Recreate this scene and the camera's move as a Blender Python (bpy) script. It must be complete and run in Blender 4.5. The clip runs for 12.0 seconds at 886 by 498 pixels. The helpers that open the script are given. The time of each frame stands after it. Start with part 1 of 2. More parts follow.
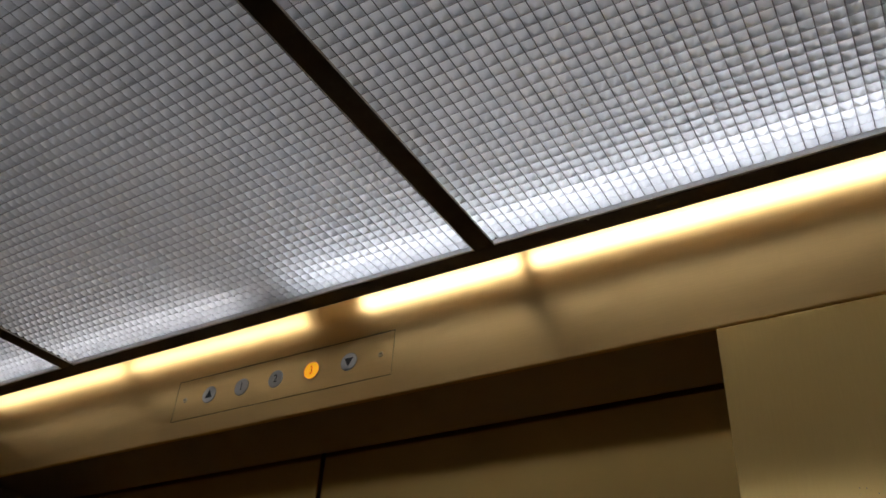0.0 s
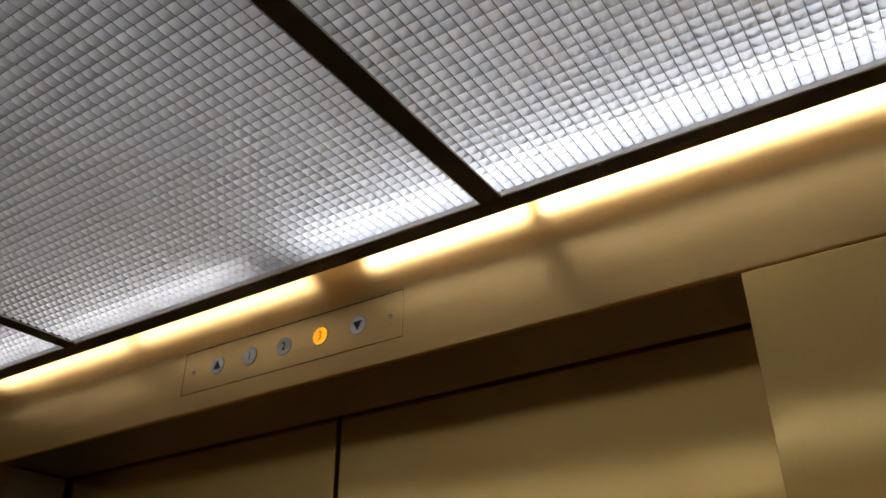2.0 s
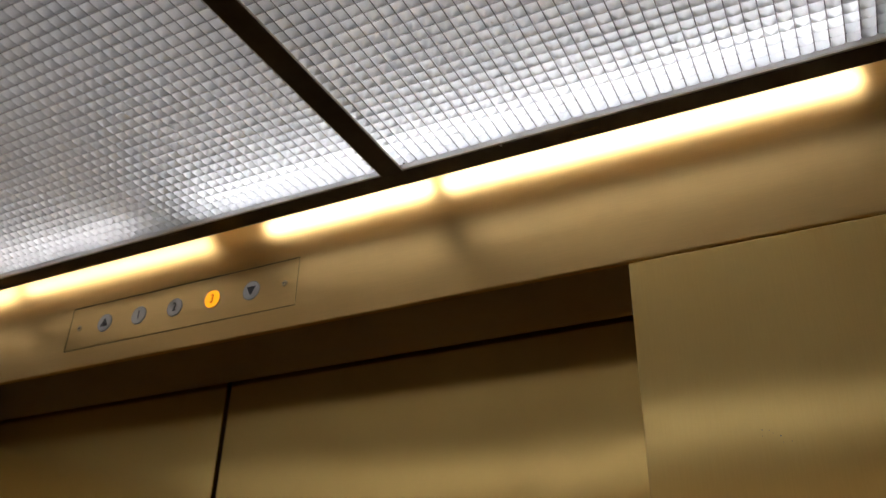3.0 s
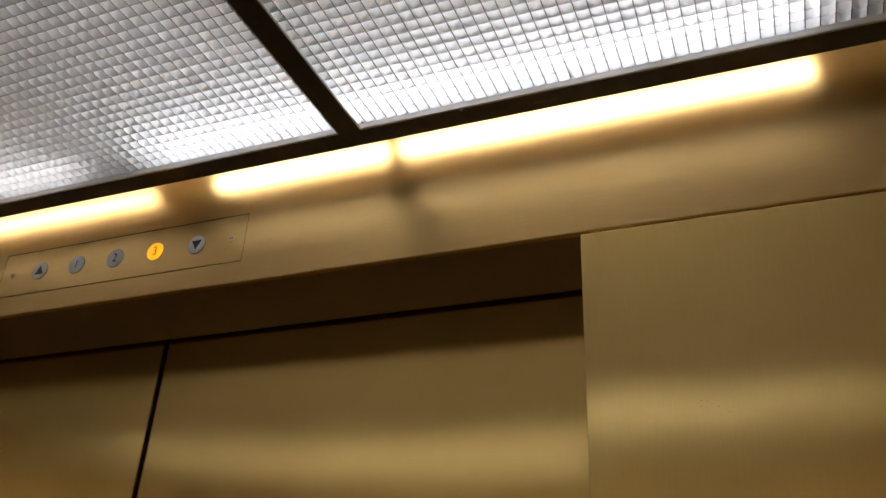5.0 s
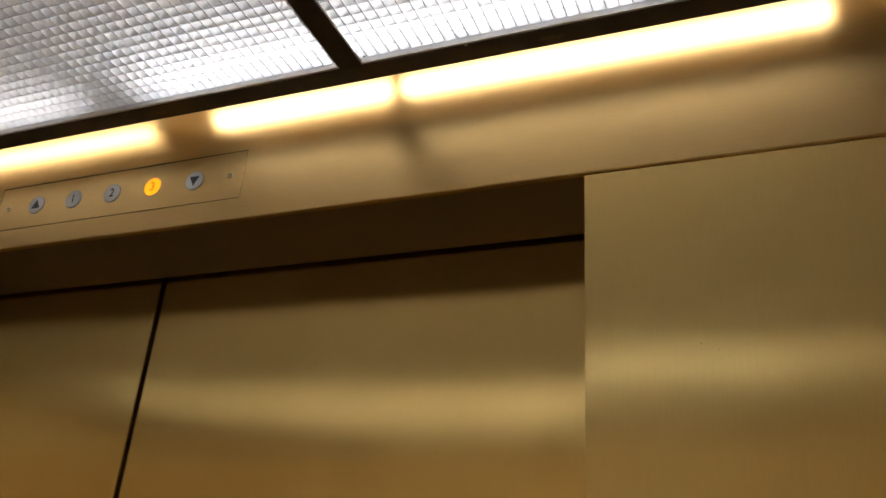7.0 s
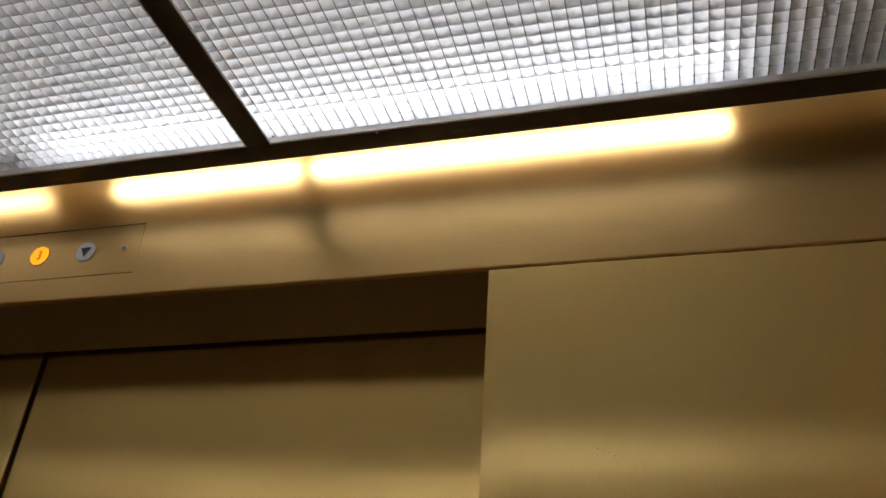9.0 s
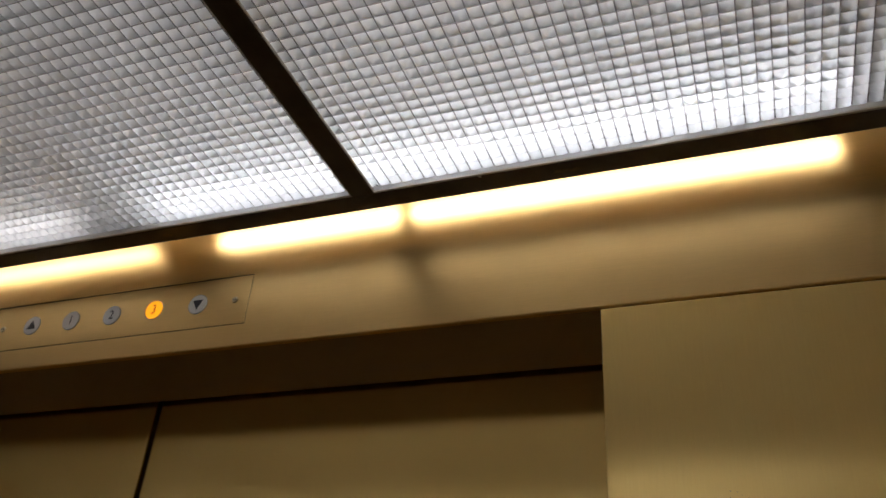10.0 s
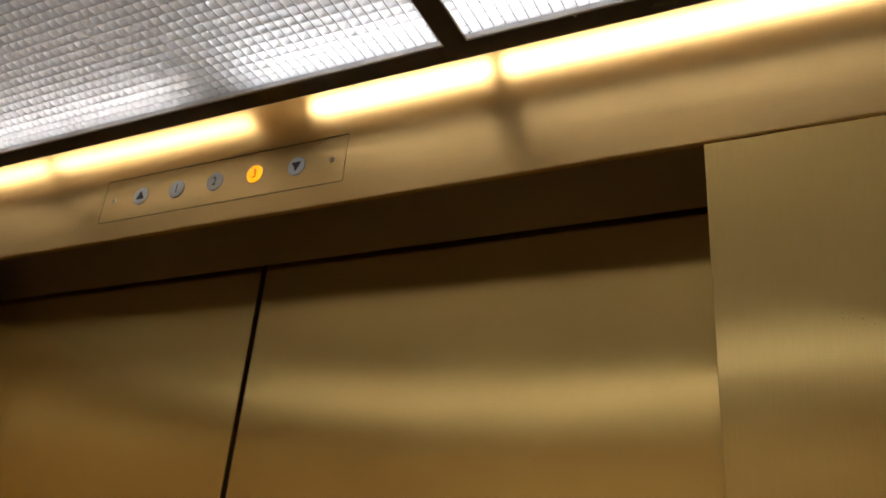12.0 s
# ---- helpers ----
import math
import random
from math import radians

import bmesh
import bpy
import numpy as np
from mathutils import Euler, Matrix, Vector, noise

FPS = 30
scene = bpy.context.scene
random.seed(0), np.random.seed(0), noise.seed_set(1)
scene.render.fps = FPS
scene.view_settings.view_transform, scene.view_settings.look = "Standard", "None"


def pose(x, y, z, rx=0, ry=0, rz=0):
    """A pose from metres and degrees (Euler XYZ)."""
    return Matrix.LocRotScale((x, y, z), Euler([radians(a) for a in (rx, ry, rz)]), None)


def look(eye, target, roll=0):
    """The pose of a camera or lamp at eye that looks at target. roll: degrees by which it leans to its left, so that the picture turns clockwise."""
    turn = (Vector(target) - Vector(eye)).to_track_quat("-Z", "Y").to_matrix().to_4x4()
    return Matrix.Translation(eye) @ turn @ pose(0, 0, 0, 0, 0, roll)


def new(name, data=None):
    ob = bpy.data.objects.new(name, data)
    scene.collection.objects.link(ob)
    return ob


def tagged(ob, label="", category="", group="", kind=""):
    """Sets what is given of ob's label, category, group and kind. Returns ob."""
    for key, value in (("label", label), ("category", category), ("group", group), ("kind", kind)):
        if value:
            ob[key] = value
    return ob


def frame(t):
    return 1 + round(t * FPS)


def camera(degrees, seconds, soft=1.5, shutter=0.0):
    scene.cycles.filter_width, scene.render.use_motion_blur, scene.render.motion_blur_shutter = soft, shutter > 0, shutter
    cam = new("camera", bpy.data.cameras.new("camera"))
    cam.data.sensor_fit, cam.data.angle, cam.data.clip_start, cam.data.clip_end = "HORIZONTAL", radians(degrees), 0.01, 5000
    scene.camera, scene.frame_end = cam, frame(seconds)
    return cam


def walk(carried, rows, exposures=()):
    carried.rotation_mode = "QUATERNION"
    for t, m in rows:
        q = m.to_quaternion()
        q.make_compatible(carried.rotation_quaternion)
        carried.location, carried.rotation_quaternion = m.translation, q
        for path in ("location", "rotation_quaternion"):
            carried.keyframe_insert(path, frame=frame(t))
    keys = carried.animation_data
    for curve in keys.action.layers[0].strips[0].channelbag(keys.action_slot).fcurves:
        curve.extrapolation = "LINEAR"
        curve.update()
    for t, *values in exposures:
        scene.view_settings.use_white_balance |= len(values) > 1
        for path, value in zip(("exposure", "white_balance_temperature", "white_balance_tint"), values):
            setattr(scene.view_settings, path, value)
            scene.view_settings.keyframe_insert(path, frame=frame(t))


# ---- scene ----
cam = camera(56.1, 12.0, soft=1.5, shutter=0.3)

PATH = [
    (0, (0.677, -0.675, 1.75), (-0.219, 0.704, 2.888), 4.0),
    (0.5, (0.672, -0.685, 1.763), (-0.265, 0.674, 2.892), 3.8),
    (1, (0.672, -0.689, 1.767), (-0.283, 0.689, 2.858), 2.2),
    (1.5, (0.659, -0.663, 1.755), (-0.311, 0.749, 2.789), 1.9),
    (2, (0.66, -0.666, 1.798), (-0.278, 0.799, 2.785), -0.4),
    (2.5, (0.68, -0.645, 1.803), (-0.179, 0.874, 2.78), -0.7),
    (3, (0.686, -0.637, 1.797), (-0.126, 0.926, 2.745), 1.4),
    (3.5, (0.681, -0.607, 1.765), (-0.106, 0.96, 2.729), 3.0),
    (5.5, (0.668, -0.628, 1.777), (-0.008, 1.024, 2.679), 2.6),
    (6, (0.663, -0.625, 1.778), (-0.062, 1.045, 2.607), 3.7),
    (6.5, (0.664, -0.616, 1.762), (-0.086, 1.045, 2.587), 4.3),
    (8.5, (0.688, -0.585, 1.78), (0.181, 1.072, 2.779), 4.3),
    (9, (0.678, -0.592, 1.782), (0.168, 1.046, 2.809), 4.4),
    (9.5, (0.658, -0.606, 1.794), (0.091, 1.004, 2.837), 3.9),
    (10, (0.644, -0.617, 1.794), (-0.005, 0.95, 2.853), 4.5),
    (10.5, (0.631, -0.623, 1.79), (-0.096, 0.95, 2.79), 4.7),
    (11, (0.629, -0.622, 1.784), (-0.133, 0.947, 2.761), 5.5),
    (11.5, (0.619, -0.615, 1.772), (-0.188, 0.971, 2.685), 5.2),
    (12, (0.62, -0.606, 1.748), (-0.222, 1.003, 2.586), 5.0),
]
walk(cam, [(t, look(eye, target, roll)) for t, eye, target, roll in PATH],
     [(0, -0.17, 6120, 10), (1.5, 0.08, 6220, 10), (2.5, 0.18, 6330, 10), (3.5, 0.28, 6520, 10), (5.5, 0.42, 6540, 10), (6.5, 0.5, 6600, 10),
      (8.5, 0.52, 6400, 10), (9.5, 0.22, 6400, 10), (10.5, 0.18, 6500, 10), (12, 0.46, 6680, 10)])

# ---- light ----
world = bpy.data.worlds.new("world")
world.use_nodes = True
world.node_tree.nodes["Background"].inputs["Color"].default_value = (0.02, 0.02, 0.022, 1)
world.node_tree.nodes["Background"].inputs["Strength"].default_value = 0.05
scene.world = world
TUBE_POWER = 9.0

# ---- plan (metres; x along the door wall, y towards the landing, z up) ----
HALF = 1.016            # half the car's width
BACK = -1.295          # back wall
DOOR_H = 2.13           # soffit over the doorway
HALF_OPEN = 0.535       # half the doorway
DOOR_Y = 0.119          # face of the door leaves
CEIL_Z = 2.242          # underside of the hung ceiling frame
CANOPY_Z = 2.50         # underside of the car's roof
BAR_X, BAR_W = 0.3285, 0.0225
RAIL_OUT, RAIL_IN = -0.038, -0.060
CELL = 0.0111
LENS_DEPTH = 0.0044


# ---- helpers ----
def mat(name):
    m = bpy.data.materials.new(name)
    m.use_nodes = True
    nt = m.node_tree
    return m, nt, nt.nodes["Principled BSDF"]


def node(nt, kind, **kw):
    n = nt.nodes.new(kind)
    for k, v in kw.items():
        n.inputs[k.replace("_", " ")].default_value = v
    return n


def ramp(nt, src, stops):
    r = nt.nodes.new("ShaderNodeValToRGB")
    els = r.color_ramp.elements
    while len(els) < len(stops):
        els.new(0.5)
    for e, (p, c) in zip(els, stops):
        e.position = p
        e.color = (c, c, c, 1) if isinstance(c, (int, float)) else (*c, 1)
    nt.links.new(src, r.inputs["Fac"])
    return r.outputs["Color"]


def stretched(nt, scale, size, detail=4.0):
    """Noise in object space, stretched by scale per axis."""
    tc = nt.nodes.new("ShaderNodeTexCoord")
    mp = nt.nodes.new("ShaderNodeMapping")
    mp.inputs["Scale"].default_value = scale
    nt.links.new(tc.outputs["Object"], mp.inputs["Vector"])
    n = node(nt, "ShaderNodeTexNoise", Scale=size, Detail=detail, Roughness=0.6)
    nt.links.new(mp.outputs["Vector"], n.inputs["Vector"])
    return n.outputs["Fac"]


def mixed(nt, kind, fac, a, b):
    m = nt.nodes.new("ShaderNodeMix")
    m.data_type = "RGBA"
    m.blend_type = kind
    m.inputs[0].default_value = fac
    for sock, v in ((m.inputs[6], a), (m.inputs[7], b)):
        if isinstance(v, tuple):
            sock.default_value = v
        else:
            nt.links.new(v, sock)
    return m.outputs[2]


def brass(name, colour, rough, grain, aniso=0.55, turn=0.0, wave=0.02, haze=0.35, haze_rough=0.46):
    """Satin-brushed brass sheet: grain gives the noise stretch along the brushing."""
    m, nt, q = mat(name)
    p = nt.nodes.new("ShaderNodeBsdfAnisotropic")
    p.distribution = "BECKMANN"
    p.inputs["Anisotropy"].default_value = aniso
    p.inputs["Rotation"].default_value = turn
    tan = nt.nodes.new("ShaderNodeTangent")
    tan.direction_type = "UV_MAP"
    tan.uv_map = "UVMap"
    nt.links.new(tan.outputs["Tangent"], p.inputs["Tangent"])
    hair = stretched(nt, grain, 1.0, 3.0)
    tarnish = stretched(nt, (1, 1, 1), 3.5, 5.0)
    c1 = ramp(nt, hair, ((0.25, tuple(v * 0.96 for v in colour)), (0.75, tuple(min(1, v * 1.03) for v in colour))))
    c2 = ramp(nt, tarnish, ((0.3, (0.90, 0.87, 0.82)), (0.7, (1.0, 1.0, 1.0))))
    tone = mixed(nt, "MULTIPLY", 1.0, c1, c2)
    nt.links.new(tone, p.inputs["Color"])
    r = nt.nodes.new("ShaderNodeMapRange")
    r.inputs["To Min"].default_value, r.inputs["To Max"].default_value = rough * 0.93, rough * 1.07
    nt.links.new(hair, r.inputs["Value"])
    nt.links.new(r.outputs["Result"], p.inputs["Roughness"])
    b1 = node(nt, "ShaderNodeBump", Strength=0.03, Distance=0.0004)
    nt.links.new(hair, b1.inputs["Height"])
    b2 = node(nt, "ShaderNodeBump", Strength=wave, Distance=0.02)
    nt.links.new(stretched(nt, (1, 1, 0.6), 5.0, 1.0), b2.inputs["Height"])
    nt.links.new(b1.outputs["Normal"], b2.inputs["Normal"])
    nt.links.new(b2.outputs["Normal"], p.inputs["Normal"])
    # lacquer haze: a second, much broader lobe
    q.inputs["Metallic"].default_value = 1.0
    q.inputs["Roughness"].default_value = haze_rough
    nt.links.new(tone, q.inputs["Base Color"])
    nt.links.new(b2.outputs["Normal"], q.inputs["Normal"])
    mx = nt.nodes.new("ShaderNodeMixShader")
    mx.inputs["Fac"].default_value = haze
    nt.links.new(p.outputs["BSDF"], mx.inputs[1])
    nt.links.new(q.outputs["BSDF"], mx.inputs[2])
    nt.links.new(mx.outputs["Shader"], nt.nodes["Material Output"].inputs["Surface"])
    return m


def plain(name, colour, rough, metal=0.0, mottling=0.12, size=40.0, bump=0.1):
    m, nt, p = mat(name)
    p.inputs["Metallic"].default_value = metal
    n = stretched(nt, (1, 1, 1), size, 5.0)
    big = stretched(nt, (1, 1, 1), size / 12, 3.0)
    c1 = ramp(nt, n, ((0.3, tuple(v * (1 - mottling) for v in colour)), (0.7, tuple(min(1, v * (1 + mottling)) for v in colour))))
    c2 = ramp(nt, big, ((0.3, 0.86), (0.7, 1.0)))
    nt.links.new(mixed(nt, "MULTIPLY", 1.0, c1, c2), p.inputs["Base Color"])
    r = nt.nodes.new("ShaderNodeMapRange")
    r.inputs["To Min"].default_value, r.inputs["To Max"].default_value = rough * 0.8, min(1, rough * 1.2)
    nt.links.new(n, r.inputs["Value"])
    nt.links.new(r.outputs["Result"], p.inputs["Roughness"])
    b = node(nt, "ShaderNodeBump", Strength=bump, Distance=0.0008)
    nt.links.new(n, b.inputs["Height"])
    nt.links.new(b.outputs["Normal"], p.inputs["Normal"])
    return m


def glowing(name, colour, strength, rough=0.4):
    m, nt, p = mat(name)
    p.inputs["Base Color"].default_value = (*colour, 1)
    p.inputs["Roughness"].default_value = rough
    p.inputs["Emission Color"].default_value = (*colour, 1)
    p.inputs["Emission Strength"].default_value = strength
    return m


# ---- materials ----
GOLD = (0.83, 0.565, 0.225)
YELLOW_GOLD = (0.97, 0.665, 0.225)
PALE_GOLD = (0.98, 0.69, 0.25)
BRASS_TRANSOM = brass("brushed_brass_transom", GOLD, 0.285, (30, 700, 700), 0.0, 0.0, 0.02, 0.18, 0.5)
BRASS_DOOR = brass("brushed_brass_door", YELLOW_GOLD, 0.25, (700, 700, 30), -0.65, 0.0, 0.03, 0.06)
BRASS_RETURN = brass("brushed_brass_return", PALE_GOLD, 0.25, (700, 700, 30), -0.65, 0.0, 0.02, 0.32, 0.5)
BRASS_PLATE = brass("brushed_brass_plate", GOLD, 0.285, (30, 900, 900), 0.0, 0.0, 0.0, 0.18, 0.5)
BRONZE = brass("dark_bronze_header", (0.37, 0.34, 0.315), 0.40, (30, 700, 700), 0.0, 0.0, 0.02, 0.5, 0.6)
BLACK_FRAME = plain("black_painted_metal", (0.10, 0.087, 0.077), 0.36, 0.0, 0.2, 60)
SCUFF = plain("worn_rail_paint", (0.17, 0.13, 0.09), 0.55, 0.0, 0.35, 300)
RUBBER = plain("dark_brown_rubber", (0.035, 0.022, 0.013), 0.6)
DARK_STEEL = plain("dark_header_steel", (0.03, 0.027, 0.022), 0.6, 0.6)
WHITE_CANOPY = plain("white_canopy_paint", (0.82, 0.83, 0.84), 0.6, 0.0, 0.03, 15)
BACK_PANEL = plain("golden_brown_laminate", (0.52, 0.42, 0.28), 0.45, 0.0, 0.10, 12)
SIDE_PANEL = brass("pale_brass_side_wall", (0.95, 0.84, 0.64), 0.26, (700, 700, 30), -0.3, 0.0, 0.02, 0.2, 0.5)
FLOOR_TILE = plain("grey_floor_vinyl", (0.24, 0.22, 0.19), 0.5, 0.0, 0.2, 30)
WORN_GLOW = glowing("aged_tube_glow", (1.0, 0.95, 0.94), TUBE_POWER * 0.62)
TUBE_GLOW = glowing("fluorescent_tube_glow", (0.98, 0.97, 1.0), TUBE_POWER)
BATTEN_GREY = plain("grey_enamel_batten", (0.33, 0.33, 0.33), 0.45)
WHITE_CAP = plain("white_lampholder_plastic", (0.7, 0.69, 0.66), 0.4)
# cream colour stands in for lamp light showing through the panel edge
TRIM_EDGE_LIT = plain("edge_lit_cream_trim", (0.78, 0.74, 0.66), 0.5)
STEEL = plain("bright_screw_steel", (0.55, 0.50, 0.42), 0.28, 1.0)
BRASS_SCREW = plain("brass_screw_metal", (0.68, 0.52, 0.28), 0.3, 1.0)
BLACK_GAP = plain("black_joint", (0.006, 0.005, 0.004), 0.95)
DISC_OFF = plain("milky_indicator_lens", (0.74, 0.73, 0.71), 0.3, 0.0, 0.05)
DISC_RING = plain("grey_lens_ring", (0.42, 0.41, 0.38), 0.35, 0.3)
INK = plain("dark_printed_ink", (0.03, 0.032, 0.04), 0.5)
# lit copy of the ink: the lens glow is put into its brown
INK_LIT = plain("backlit_brown_ink", (0.50, 0.19, 0.01), 0.5)
DISC_ON = glowing("amber_indicator_lens", (1.0, 0.40, 0.008), 0.85)


def acrylic(name, milk, shade, rough=(0.2, 0.3)):
    """Moulded acrylic: clear body with a share of milky scattering."""
    m, nt, p = mat(name)
    p.inputs["Base Color"].default_value = (0.95, 0.965, 0.97, 1)
    p.inputs["Transmission Weight"].default_value = 1.0
    p.inputs["IOR"].default_value = 1.49
    n = stretched(nt, (1, 1, 1), 90, 4.0)
    r = nt.nodes.new("ShaderNodeMapRange")
    r.inputs["To Min"].default_value, r.inputs["To Max"].default_value = rough
    nt.links.new(n, r.inputs["Value"])
    nt.links.new(r.outputs["Result"], p.inputs["Roughness"])
    t = nt.nodes.new("ShaderNodeBsdfTranslucent")
    dust = stretched(nt, (1, 1, 1), 14, 5.0)
    nt.links.new(ramp(nt, dust, ((0.3, tuple(v * 0.9 for v in shade)), (0.65, shade))), t.inputs["Color"])
    mx = nt.nodes.new("ShaderNodeMixShader")
    mx.inputs["Fac"].default_value = milk
    nt.links.new(p.outputs["BSDF"], mx.inputs[1])
    nt.links.new(t.outputs["BSDF"], mx.inputs[2])
    nt.links.new(mx.outputs["Shader"], nt.nodes["Material Output"].inputs["Surface"])
    return m


def clear_sheet(name):
    """Flat, clear plastic with a faint gloss and dusty film."""
    m, nt, p = mat(name)
    p.inputs["Base Color"].default_value = (0.6, 0.6, 0.6, 1)
    p.inputs["Roughness"].default_value = 0.15
    see = nt.nodes.new("ShaderNodeBsdfTransparent")
    dust = ramp(nt, stretched(nt, (1, 1, 1), 18, 5.0), ((0.3, 0.03), (0.7, 0.09)))
    mx = nt.nodes.new("ShaderNodeMixShader")
    nt.links.new(dust, mx.inputs["Fac"])
    nt.links.new(see.outputs["BSDF"], mx.inputs[1])
    nt.links.new(p.outputs["BSDF"], mx.inputs[2])
    nt.links.new(mx.outputs["Shader"], nt.nodes["Material Output"].inputs["Surface"])
    return m


ACRYLIC = acrylic("prismatic_acrylic", 0.95, (0.79, 0.81, 0.835), (0.12, 0.18))
# groove colour is darkened in place of the refraction shade between prisms
GROOVE = acrylic("shaded_acrylic_groove", 0.9, (0.17, 0.17, 0.175))
CLEAR_ACRYLIC = clear_sheet("clear_acrylic_back")


# ---- mesh helpers ----
def box(bm, x0, x1, y0, y1, z0, z1, bevel=0.0, seg=2):
    made = bmesh.ops.create_cube(bm, size=1)["verts"]
    for v in made:
        v.co = Vector(((x0 + x1) / 2 + v.co.x * (x1 - x0), (y0 + y1) / 2 + v.co.y * (y1 - y0), (z0 + z1) / 2 + v.co.z * (z1 - z0)))
    if bevel:
        edges = {e for v in made for e in v.link_edges}
        bmesh.ops.bevel(bm, geom=list(edges), offset=bevel, segments=seg, affect="EDGES", profile=0.5)
    return bm


def rod(bm, a, b, r, seg=20, r2=None):
    a, b = Vector(a), Vector(b)
    d = b - a
    m = Matrix.Translation((a + b) / 2) @ d.to_track_quat("Z", "Y").to_matrix().to_4x4()
    bmesh.ops.create_cone(bm, cap_ends=True, segments=seg, radius1=r, radius2=r if r2 is None else r2, depth=d.length, matrix=m)
    return bm


def uv_wrap(bm):
    """Box-projected UVs in metres: u runs level, v runs up."""
    layer = bm.loops.layers.uv.new("UVMap")
    for f in bm.faces:
        n = f.normal
        for lp in f.loops:
            c = lp.vert.co
            if abs(n.z) > 0.7:
                lp[layer].uv = (c.x, c.y)
            elif abs(n.y) > abs(n.x):
                lp[layer].uv = (c.x, c.z)
            else:
                lp[layer].uv = (c.y, c.z)


def mesh_of(name, bm, material, smooth=False):
    bm.normal_update()
    uv_wrap(bm)
    me = bpy.data.meshes.new(name)
    bm.to_mesh(me)
    bm.free()
    me.materials.append(material)
    if smooth:
        for p in me.polygons:
            p.use_smooth = len(p.vertices) == 4
    return me


def part(name, bm, material, parent=None, label="", smooth=False):
    ob = new(name, mesh_of(name, bm, material, smooth))
    if parent is not None:
        ob.parent = parent
    if label:
        ob["label"] = label
    return ob


def holder(name, at=(0, 0, 0)):
    ob = new(name)
    ob.location = at
    return ob


# ---- setting ----
def setting(name, bm, material, label, category, smooth=False):
    return tagged(part(name, bm, material, smooth=smooth), label, category, kind="structure")


bm = bmesh.new()
box(bm, -1.1, 1.1, -1.42, 0.25, -0.05, 0)
setting("floor", bm, FLOOR_TILE, "grey vinyl floor of the elevator car", "floor")
bm = bmesh.new()
box(bm, -1.1, 1.1, -1.42, 0.25, CANOPY_Z, CANOPY_Z + 0.03)
setting("ceiling", bm, WHITE_CANOPY, "white painted car roof above the hung ceiling", "ceiling")
for name, x0, x1 in (("wall_west", -HALF - 0.04, -HALF), ("wall_east", HALF, HALF + 0.04)):
    bm = bmesh.new()
    box(bm, x0, x1, -1.38, 0.17, 0, CANOPY_Z)
    setting(name, bm, SIDE_PANEL, "pale brushed brass side wall of the car", "wall")
bm = bmesh.new()
box(bm, -HALF, HALF, BACK - 0.04, BACK, 0, CANOPY_Z)
setting("wall_south", bm, BACK_PANEL, "satin golden brown laminate back wall of the car", "wall")
bm = bmesh.new()
box(bm, -HALF, HALF, 0.165, 0.205, 0, CANOPY_Z)
setting("wall_north", bm, DARK_STEEL, "dark shaft side behind the car doors", "wall")

# indicator cut-out in the transom
PL, PR, PB, PT = -0.161, 0.1805, 2.1565, 2.212
J = 0.0010


def transom():
    bm = bmesh.new()
    r = 0.0028
    # folded sheet: face, rounded lower lip, soffit, back upstand
    prof = [(0.0, CANOPY_Z), (0.0, DOOR_H + r)]
    prof += [(r - r * math.cos(a), DOOR_H + r - r * math.sin(a)) for a in [radians(k * 15) for k in range(1, 7)]]
    prof += [(0.0040, DOOR_H), (0.0040, DOOR_H + 0.02), (0.0030, DOOR_H + 0.02)]
    xs = [-HALF, PL - J, PR + J, HALF]
    zs = [CANOPY_Z, PT + J, PB - J, DOOR_H + r]
    grid = [[bm.verts.new((x, 0, z)) for x in xs] for z in zs]
    for i in range(3):
        for k in range(3):
            if i == 1 and k == 1:
                continue
            bm.faces.new((grid[i][k], grid[i + 1][k], grid[i + 1][k + 1], grid[i][k + 1]))
    rows = [grid[3]]
    for y, z in prof[2:]:
        rows.append([bm.verts.new((x, y, z)) for x in xs])
    for a, b in zip(rows, rows[1:]):
        for k in range(3):
            bm.faces.new((a[k], b[k], b[k + 1], a[k + 1]))
    # reveal of the cut-out
    ring = [grid[1][1], grid[1][2], grid[2][2], grid[2][1]]
    deep = [bm.verts.new((v.co.x, 0.006, v.co.z)) for v in ring]
    for k in range(4):
        bm.faces.new((ring[k], ring[(k + 1) % 4], deep[(k + 1) % 4], deep[k]))
    bmesh.ops.recalc_face_normals(bm, faces=bm.faces)
    if grid[0][0].link_faces[0].normal.y > 0:
        bmesh.ops.reverse_faces(bm, faces=bm.faces)
    return bm


ob = setting("transom", transom(), BRASS_TRANSOM, "brushed brass transom panel over the car doors", "wall panel")
for p in ob.data.polygons:
    p.use_smooth = 0.02 < abs(p.normal.z) < 0.999

bm = bmesh.new()
box(bm, -HALF_OPEN - 0.08, HALF_OPEN + 0.08, 0.0042, 0.112, DOOR_H + 0.0002, DOOR_H + 0.05, 0.0008, 1)
setting("door_header", bm, BRONZE, "dark bronze soffit of the door header", "trim")

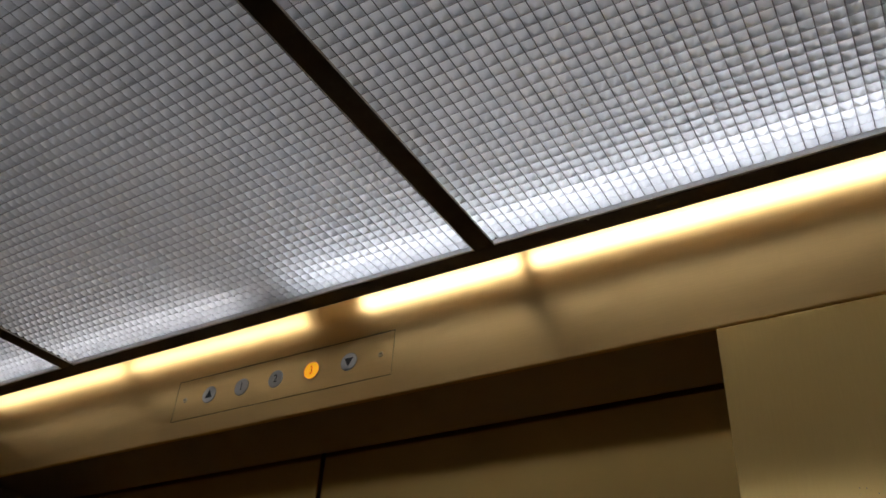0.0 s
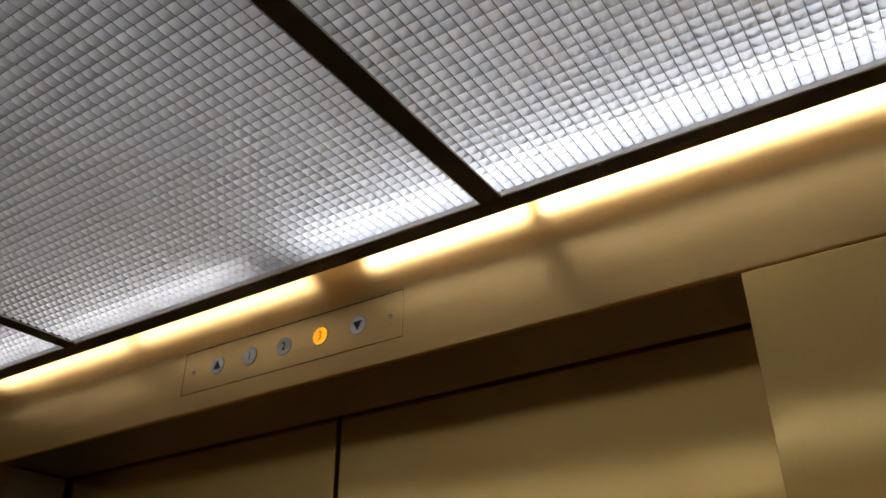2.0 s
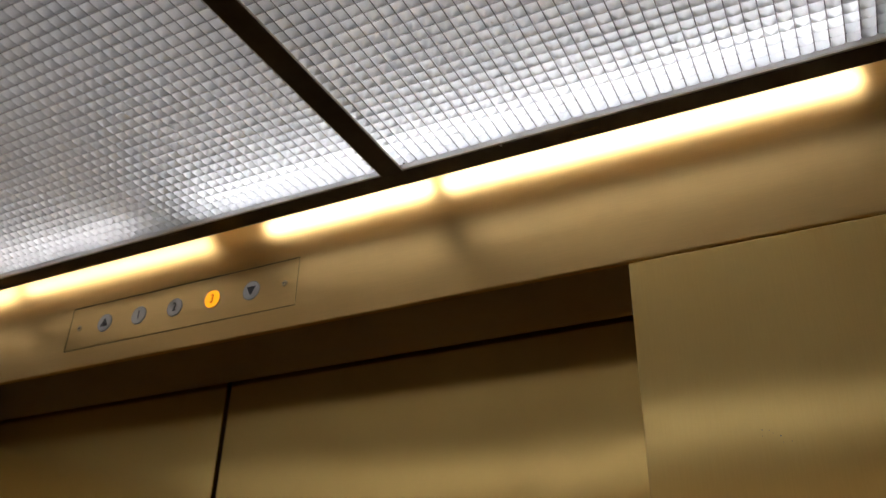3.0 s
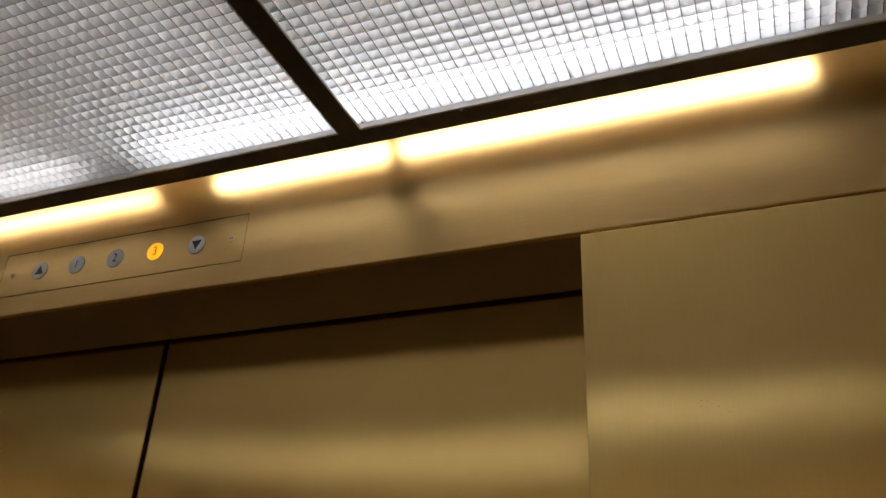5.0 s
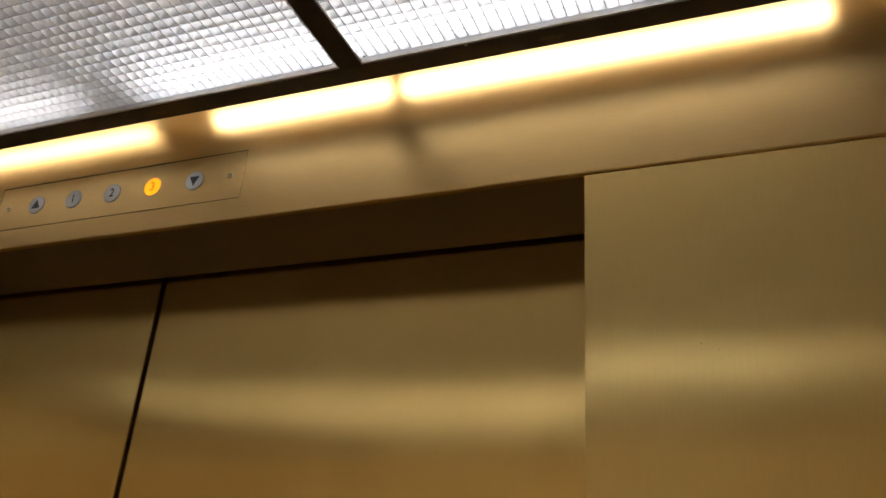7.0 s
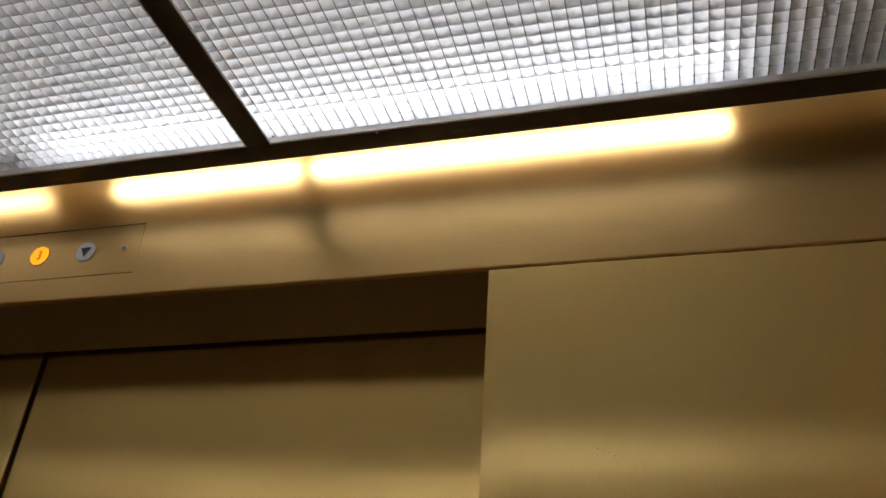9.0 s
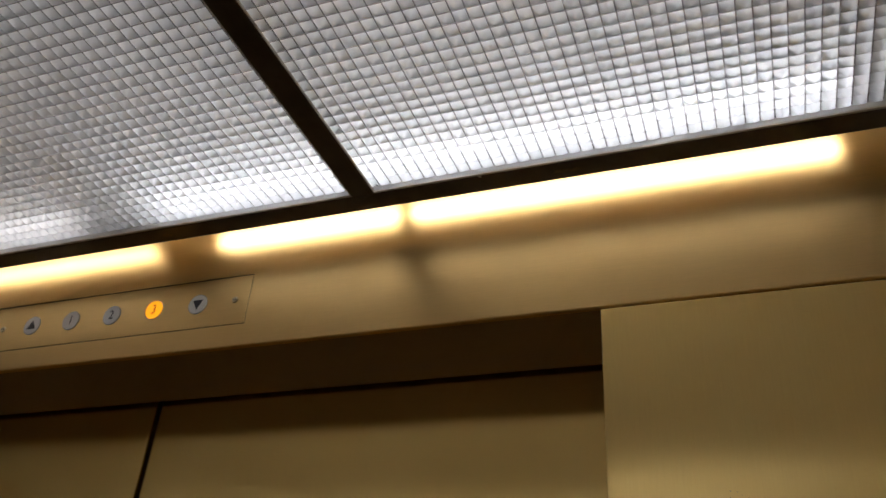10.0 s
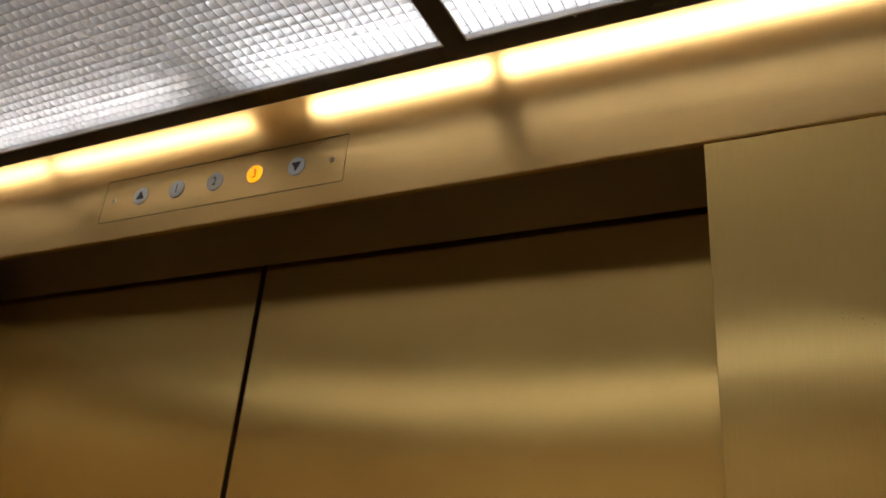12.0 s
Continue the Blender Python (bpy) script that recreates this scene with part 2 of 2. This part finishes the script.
SPECKS = ((0.6215, 1.9735, 0.00045), (0.6262, 1.9728, 0.00035), (0.6210, 1.9690, 0.0003), (0.6335, 1.9680, 0.00045),
          (0.6344, 1.9630, 0.0003), (0.6405, 1.9635, 0.00035), (0.6290, 1.9705, 0.00025))
for side in (-1, 1):
    bm = bmesh.new()
    x0, x1 = sorted((side * HALF_OPEN, side * HALF))
    box(bm, x0, x1, 0.0, 0.014, 0.0, DOOR_H - 0.0011, 0.0009, 3)
    panel = setting("return_panel", bm, BRASS_RETURN, "brushed brass front return panel beside the doorway", "wall panel")
    bm = bmesh.new()
    box(bm, x0 + (0.001 if side > 0 else 0), x1 - (0.001 if side < 0 else 0), 0.0142, 0.112, 0.0, DOOR_H - 0.0022, 0.001, 1)
    setting("door_jamb", bm, BRONZE, "dark bronze door jamb behind the return panel", "trim")
    if side > 0:
        bm = bmesh.new()
        for x, z, r in SPECKS:
            n = 6
            ring = [bm.verts.new((x + r * (0.7 + 0.5 * random.random()) * math.cos(k * 2 * math.pi / n), -0.0003, z + r * (0.7 + 0.5 * random.random()) * math.sin(k * 2 * math.pi / n))) for k in range(n)]
            back = [bm.verts.new((v.co.x, 0.0004, v.co.z)) for v in ring]
            bm.faces.new(ring)
            for k in range(n):
                bm.faces.new((ring[k], ring[(k + 1) % n], back[(k + 1) % n], back[k]))
        bmesh.ops.recalc_face_normals(bm, faces=bm.faces)
        part("scuff_specks", bm, INK, panel, "few tiny dark scuff specks")

# ---- car doors ----
def door_leaf(side):
    ob = holder("elevator_door", (0, 0, 0))
    x0, x1 = sorted((side * 0.0035, side * 0.60))
    bm = bmesh.new()
    box(bm, x0, x1, DOOR_Y, DOOR_Y + 0.032, 0.008, 2.158, 0.0025, 3)
    part("leaf", bm, BRASS_DOOR, ob, "brushed brass door leaf")
    bm = bmesh.new()
    xa, xb = sorted((side * 0.0006, side * 0.0034))
    box(bm, xa, xb, DOOR_Y + 0.007, DOOR_Y + 0.028, 0.008, 2.158, 0.0008, 2)
    part("edge_bumper", bm, RUBBER, ob, "dark brown rubber edge strip")
    tagged(ob, "closed brushed brass elevator car door leaf", "door", "pair of car doors")


door_leaf(-1)
door_leaf(1)

# ---- hung ceiling ----
def ceiling_frame():
    ob = holder("ceiling_frame", (0, 0, CEIL_Z))
    w = HALF - 0.036

    def bar(name, x0, x1, y0, y1, h=0.018):
        bm = bmesh.new()
        box(bm, x0, x1, y0, y1, 0, 0.0028, 0.0005, 1)
        if x1 - x0 > y1 - y0:
            ym = y0 + 0.0015 if y0 < -1 else y1 - 0.0015
            box(bm, x0, x1, ym - 0.0012, ym + 0.0012, 0.0026, h)
        else:
            xm = (x0 + x1) / 2
            box(bm, xm - 0.0015, xm + 0.0015, y0, y1, 0.0026, h)
        part(name, bm, BLACK_FRAME, ob)

    yb = BACK + 0.038

    def trim(x0, x1, y0, y1):
        bm = bmesh.new()
        box(bm, x0, x1, y0, y1, 0.0006, 0.0027, 0.0004, 1)
        part("edge_trim", bm, TRIM_EDGE_LIT, ob, "thin edge trim, coloured pale as if lit through")

    bar("front_rail", -w, w, RAIL_IN, RAIL_OUT, 0.034)
    bar("rear_rail", -w, w, yb, yb + 0.022)
    # unseen white shields, added between tubes and diffuser panels to soften the glow
    for y in (RAIL_IN + 0.0006, -0.848):
        bm = bmesh.new()
        box(bm, -w, w, y, y + 0.0012, 0.0026 if y > -0.1 else 0.0125, 0.0635, 0.0003, 1)
        part("added_light_shield", bm, WHITE_CANOPY, ob, "thin white shield, added to block direct tube light")
    for x0, x1 in ((-w + 0.024, -BAR_X - BAR_W / 2), (-BAR_X + BAR_W / 2, BAR_X - BAR_W / 2), (BAR_X + BAR_W / 2, w - 0.024)):
        trim(x0, x1, RAIL_IN - 0.0024, RAIL_IN)
    for s in (-1, 1):
        bar("cross_bar", s * BAR_X - BAR_W / 2, s * BAR_X + BAR_W / 2, yb + 0.022, RAIL_IN)
        for e in (-1, 1):
            xa = s * BAR_X + e * BAR_W / 2
            trim(min(xa, xa + e * 0.0014), max(xa, xa + e * 0.0014), yb + 0.022, RAIL_IN - 0.0025)
        bar("side_rail", s * w - (0.022 if s > 0 else 0), s * w + (0 if s > 0 else 0.022), yb + 0.022, RAIL_IN)
        for y in (-0.0372, yb + 0.003):
            bm = bmesh.new()
            box(bm, s * BAR_X - 0.0062, s * BAR_X + 0.0062, y - 0.0013, y + 0.0013, 0.002, CANOPY_Z - CEIL_Z, 0.0005, 1)
            box(bm, s * BAR_X - 0.0115, s * BAR_X + 0.0115, y - 0.0021, y + 0.0021, 0.002, 0.036, 0.0015, 2)
            part("hanger_strap", bm, BLACK_FRAME, ob, "black hanger strap with a foot bracket")
    tagged(ob, "black metal hung ceiling frame with two cross bars", "ceiling frame")


ceiling_frame()


def prism_panel(w, d):
    """Meshes of an acrylic sheet, origin at a front corner, running back: flat backing, and the moulded lenslets under it."""
    lap = 0.006
    nx, ny = int((w + 2 * lap) / CELL), int((d + lap - 0.002) / CELL)
    mx, my = (w - nx * CELL) / 2, 0.0024
    # square rings, ever flatter towards the middle: groove, flank, shoulder, crown
    rings = ((0.0, 0.0010), (0.0004, 0.0), (0.0019, -0.0019), (0.0036, -0.0035), (0.0050, -LENS_DEPTH))
    k = len(rings)
    cell = np.array([(x, y, z) for o, z in rings for x, y in ((o, -o), (CELL - o, -o), (CELL - o, o - CELL), (o, o - CELL))])
    ii, kk = np.meshgrid(np.arange(nx), np.arange(ny), indexing="ij")
    base = np.stack([mx + ii * CELL, -my - kk * CELL, np.zeros(ii.shape)], -1).reshape(-1, 1, 3)
    verts = (base + cell[None]).reshape(-1, 3)
    quad = np.array([(4 * q + c, 4 * q + (c + 1) % 4, 4 * q + 4 + (c + 1) % 4, 4 * q + 4 + c) for q in range(k - 1) for c in range(4)]
                    + [(4 * k - 4, 4 * k - 3, 4 * k - 2, 4 * k - 1)])
    # groove faces get the material with the dark refraction line in its colour
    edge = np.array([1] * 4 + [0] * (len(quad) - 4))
    cells = nx * ny
    faces = (quad[None] + (np.arange(cells) * k * 4)[:, None, None]).reshape(-1, 4)
    field = bpy.data.meshes.new("lens_field")
    field.from_pydata(verts.tolist(), [], faces.tolist())
    field.materials.append(ACRYLIC)
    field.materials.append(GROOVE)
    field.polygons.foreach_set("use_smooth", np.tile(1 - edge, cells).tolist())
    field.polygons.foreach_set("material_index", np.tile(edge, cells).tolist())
    # one moulded sheet: the cells are joined along their grooves
    sheet = bmesh.new()
    sheet.from_mesh(field)
    bmesh.ops.remove_doubles(sheet, verts=[v for v in sheet.verts if v.co.z > 0.0005], dist=0.00002)
    sheet.to_mesh(field)
    sheet.free()
    top, rim = 0.0048, rings[0][1]
    o = lap + 0.003
    X0, X1, Y0, Y1 = mx, mx + nx * CELL, -my, -my - ny * CELL
    pts = [(X0, Y0, rim), (X1, Y0, rim), (X1, Y1, rim), (X0, Y1, rim)]
    for z in (rim, top):
        pts += [(-o, o, z), (w + o, o, z), (w + o, -d - o, z), (-o, -d - o, z)]
    sides = []
    for c in range(4):
        e = (c + 1) % 4
        sides.append((4 + c, 4 + e, e, c))
        sides.append((8 + c, 8 + e, 4 + e, 4 + c))
    sides.append((11, 10, 9, 8))
    back = bpy.data.meshes.new("backing_sheet")
    back.from_pydata(pts, [], sides)
    back.materials.append(CLEAR_ACRYLIC)
    return back, field


PW = 2 * BAR_X - BAR_W
PD = -RAIL_IN - (BACK + 0.060) + 2 * RAIL_IN
panel_meshes = prism_panel(PW, PD)
for x in (-BAR_X - BAR_W / 2 - PW, -BAR_X + BAR_W / 2, BAR_X + BAR_W / 2):
    panel = holder("diffuser_panel", (x, RAIL_IN, CEIL_Z + 0.0028 + LENS_DEPTH + 0.0001))
    for name, me in zip(("backing_sheet", "lens_field"), panel_meshes):
        ob = new(name, me)
        ob.parent = panel
        ob.visible_shadow = False
        if name == "lens_field":
            ob["label"] = "rows of small square moulded prisms"
    tagged(panel, "clear prismatic acrylic diffuser panel resting in the ceiling frame", "light diffuser", "diffuser panels in the ceiling")

# a chip of pale plastic caught on the front rail, and a dark fleck of dirt in a panel corner
def fleck(name, x, y, z, a, b, material, label):
    bm = bmesh.new()
    bmesh.ops.create_icosphere(bm, subdivisions=1, radius=1)
    for v in bm.verts:
        v.co = Vector((v.co.x * a * (0.8 + 0.4 * random.random()), v.co.y * b * (0.8 + 0.4 * random.random()), v.co.z * 0.0007))
    ob = part(name, bm, material)
    ob.location = (x, y, z)
    tagged(ob, label, "debris")


fleck("plastic_chip", 0.443, RAIL_IN - 0.0004, CEIL_Z + 0.0002, 0.0016, 0.0026, WHITE_CAP, "tiny white plastic chip stuck on the ceiling rail")
fleck("dirt_fleck", 0.3462, RAIL_IN - 0.0085, CEIL_Z + 0.0026, 0.0010, 0.0013, INK, "tiny dark dirt fleck on the diffuser panel")

LENS_Z = CEIL_Z + 0.0022
for k, (x, y) in enumerate(((0.512, -0.196), (0.523, -0.188), (0.498, -0.205), (0.486, -0.176), (0.531, -0.171))):
    fleck("plastic_chip", x, y, LENS_Z, 0.0006 + 0.0003 * (k % 3), 0.0008, WHITE_CAP, "tiny pale chip of plastic on the diffuser panel")


def scuff(x, a, label):
    """Worn streak on the underside of the front rail."""
    bm = bmesh.new()
    y = (RAIL_IN + RAIL_OUT) / 2
    n = 14
    ring = []
    for k in range(n):
        t = 2 * math.pi * k / n
        r = 0.7 + 0.5 * random.random()
        ring.append((x + a * r * math.cos(t), y + 0.0028 * r * math.sin(t)))
    low = [bm.verts.new((px, py, CEIL_Z - 0.0002)) for px, py in ring]
    up = [bm.verts.new((px, py, CEIL_Z + 0.0003)) for px, py in ring]
    bm.faces.new(low)
    for k in range(n):
        bm.faces.new((low[k], low[(k + 1) % n], up[(k + 1) % n], up[k]))
    bmesh.ops.recalc_face_normals(bm, faces=bm.faces)
    tagged(part("rail_scuff", bm, SCUFF), label, "scuff mark")


scuff(0.100, 0.0055, "small worn brown scuff on the black ceiling rail")
scuff(0.520, 0.0160, "faint grey rubbed streak on the black ceiling rail")

# ---- fluorescent lamps above the ceiling ----
def fixture(y, z, glows):
    """Grey batten with two tubes end to end."""
    ob = holder("fluorescent_fixture", (0, y, z))
    xa, xb = TUBES_X[0][0] - 0.02, TUBES_X[1][1] + 0.02
    bm = bmesh.new()
    box(bm, xa, xb, -0.020, 0.008, 0.048, 0.075, 0.004, 2)
    for x in (xa + 0.15, (xa + xb) / 2, xb - 0.15):
        box(bm, x - 0.012, x + 0.012, -0.002, 0.002, 0.073, CANOPY_Z - z)
    part("batten", bm, BATTEN_GREY, ob, "grey enamelled batten channel")
    for (x0, x1), glow in zip(TUBES_X, glows):
        bm = bmesh.new()
        rod(bm, (x0 + 0.012, 0, 0), (x1 - 0.012, 0, 0), 0.0128, 24)
        part("tube", bm, glow, ob, "glowing white fluorescent tube" if glow is TUBE_GLOW else "dimmer, aged fluorescent tube", True)
        for a, s in ((x0, 1), (x1, -1)):
            bm = bmesh.new()
            rod(bm, (a, 0, 0), (a + s * 0.012, 0, 0), 0.0130, 24)
            part("end_cap", bm, STEEL, ob, "metal tube end cap", True)
            bm = bmesh.new()
            box(bm, min(a, a - s * 0.008), max(a, a - s * 0.008), -0.010, 0.010, -0.015, 0.050, 0.002, 2)
            part("lampholder", bm, WHITE_CAP, ob, "white plastic lampholder")
    tagged(ob, "grey batten fixture with two lit fluorescent tubes above the hung ceiling", "light fixture", "fluorescent fixtures above the ceiling")


TUBES_X = ((-0.686, 0.019), (0.083, 0.758))
fixture(-0.054, 2.2925, (WORN_GLOW, TUBE_GLOW))
fixture(-0.86, 2.2925, (TUBE_GLOW, TUBE_GLOW))

# ---- floor indicator in the transom ----
def letter(text, size):
    cu = bpy.data.curves.new("numeral", "FONT")
    cu.body, cu.size, cu.align_x, cu.align_y = text, size, "CENTER", "CENTER"
    cu.extrude = 0.0002
    cu.resolution_u = 4
    tmp = new("numeral_text", cu)
    bpy.context.view_layer.update()
    me = bpy.data.meshes.new_from_object(tmp.evaluated_get(bpy.context.evaluated_depsgraph_get()))
    bpy.data.objects.remove(tmp)
    return me


def indicator():
    ob = holder("floor_indicator", ((PL + PR) / 2, 0, (PB + PT) / 2))
    w, h = (PR - PL) / 2, (PT - PB) / 2
    cx = (PL + PR) / 2
    bm = bmesh.new()
    box(bm, -w, w, 0.0002, 0.005, -h, h, 0.0003, 1)
    part("faceplate", bm, BRASS_PLATE, ob, "flush brushed brass faceplate")
    bm = bmesh.new()
    box(bm, -w - 0.01, w + 0.01, 0.0062, 0.03, -h - 0.01, h + 0.01)
    for x0, x1, z0, z1 in ((-w - J, w + J, h, h + J), (-w - J, w + J, -h - J, -h), (-w - J, -w, -h, h), (w, w + J, -h, h)):
        box(bm, x0, x1, 0.0008, 0.0062, z0, z1)
    part("back_box", bm, BLACK_GAP, ob, "black gasket and back box")
    for x in (-0.1435, 0.1645):
        bm = bmesh.new()
        rod(bm, (x - cx, 0.0008, 0), (x - cx, -0.0009, 0), 0.0040, 16, 0.0030)
        screw = part("screw", bm, BRASS_SCREW, ob, "small round brass screw")
        bm = bmesh.new()
        for dx in (-0.0011, 0.0011):
            rod(bm, (x - cx + dx, -0.0006, 0), (x - cx + dx, -0.00102, 0), 0.0008, 8)
        part("drive_hole", bm, INK, screw)
    for x, sign, lit in ((-0.101, "up", False), (-0.046, "1", False), (0.0095, "2", False), (0.065, "3", True), (0.1197, "down", False)):
        bm = bmesh.new()
        rod(bm, (x - cx, 0.0015, 0), (x - cx, -0.0003, 0), 0.0114, 40)
        part("lens_ring", bm, DISC_RING, ob)
        bm = bmesh.new()
        rod(bm, (x - cx, 0.0012, 0), (x - cx, -0.0008, 0), 0.0110, 40, 0.0106)
        lens = part("lens", bm, DISC_ON if lit else DISC_OFF, ob, "glowing amber floor lens" if lit else "unlit milky floor lens")
        if sign in ("up", "down"):
            s = 1 if sign == "up" else -1
            bm = bmesh.new()
            tri = [(x - cx - 0.0062, -0.0046 * s), (x - cx + 0.0062, -0.0046 * s), (x - cx, 0.0066 * s)]
            f = [bm.verts.new((a, -0.0007, b)) for a, b in tri]
            g = [bm.verts.new((a, -0.00105, b)) for a, b in tri]
            bm.faces.new(g)
            for k in range(3):
                bm.faces.new((f[k], f[(k + 1) % 3], g[(k + 1) % 3], g[k]))
            bmesh.ops.recalc_face_normals(bm, faces=bm.faces)
            part("arrow", bm, INK, lens, "dark printed arrow")
        else:
            me = letter(sign, 0.0150)
            me.materials.clear()
            me.materials.append(INK_LIT if lit else INK)
            t = new("numeral", me)
            t.parent = lens
            t.location = (x - cx, -0.00092, 0)
            t.rotation_euler = (radians(90), 0, 0)
            t.scale = (0.8, 1, 1)
            t["label"] = "printed floor numeral"
    tagged(ob, "brass floor indicator plate with a lit amber three", "indicator panel")


indicator()
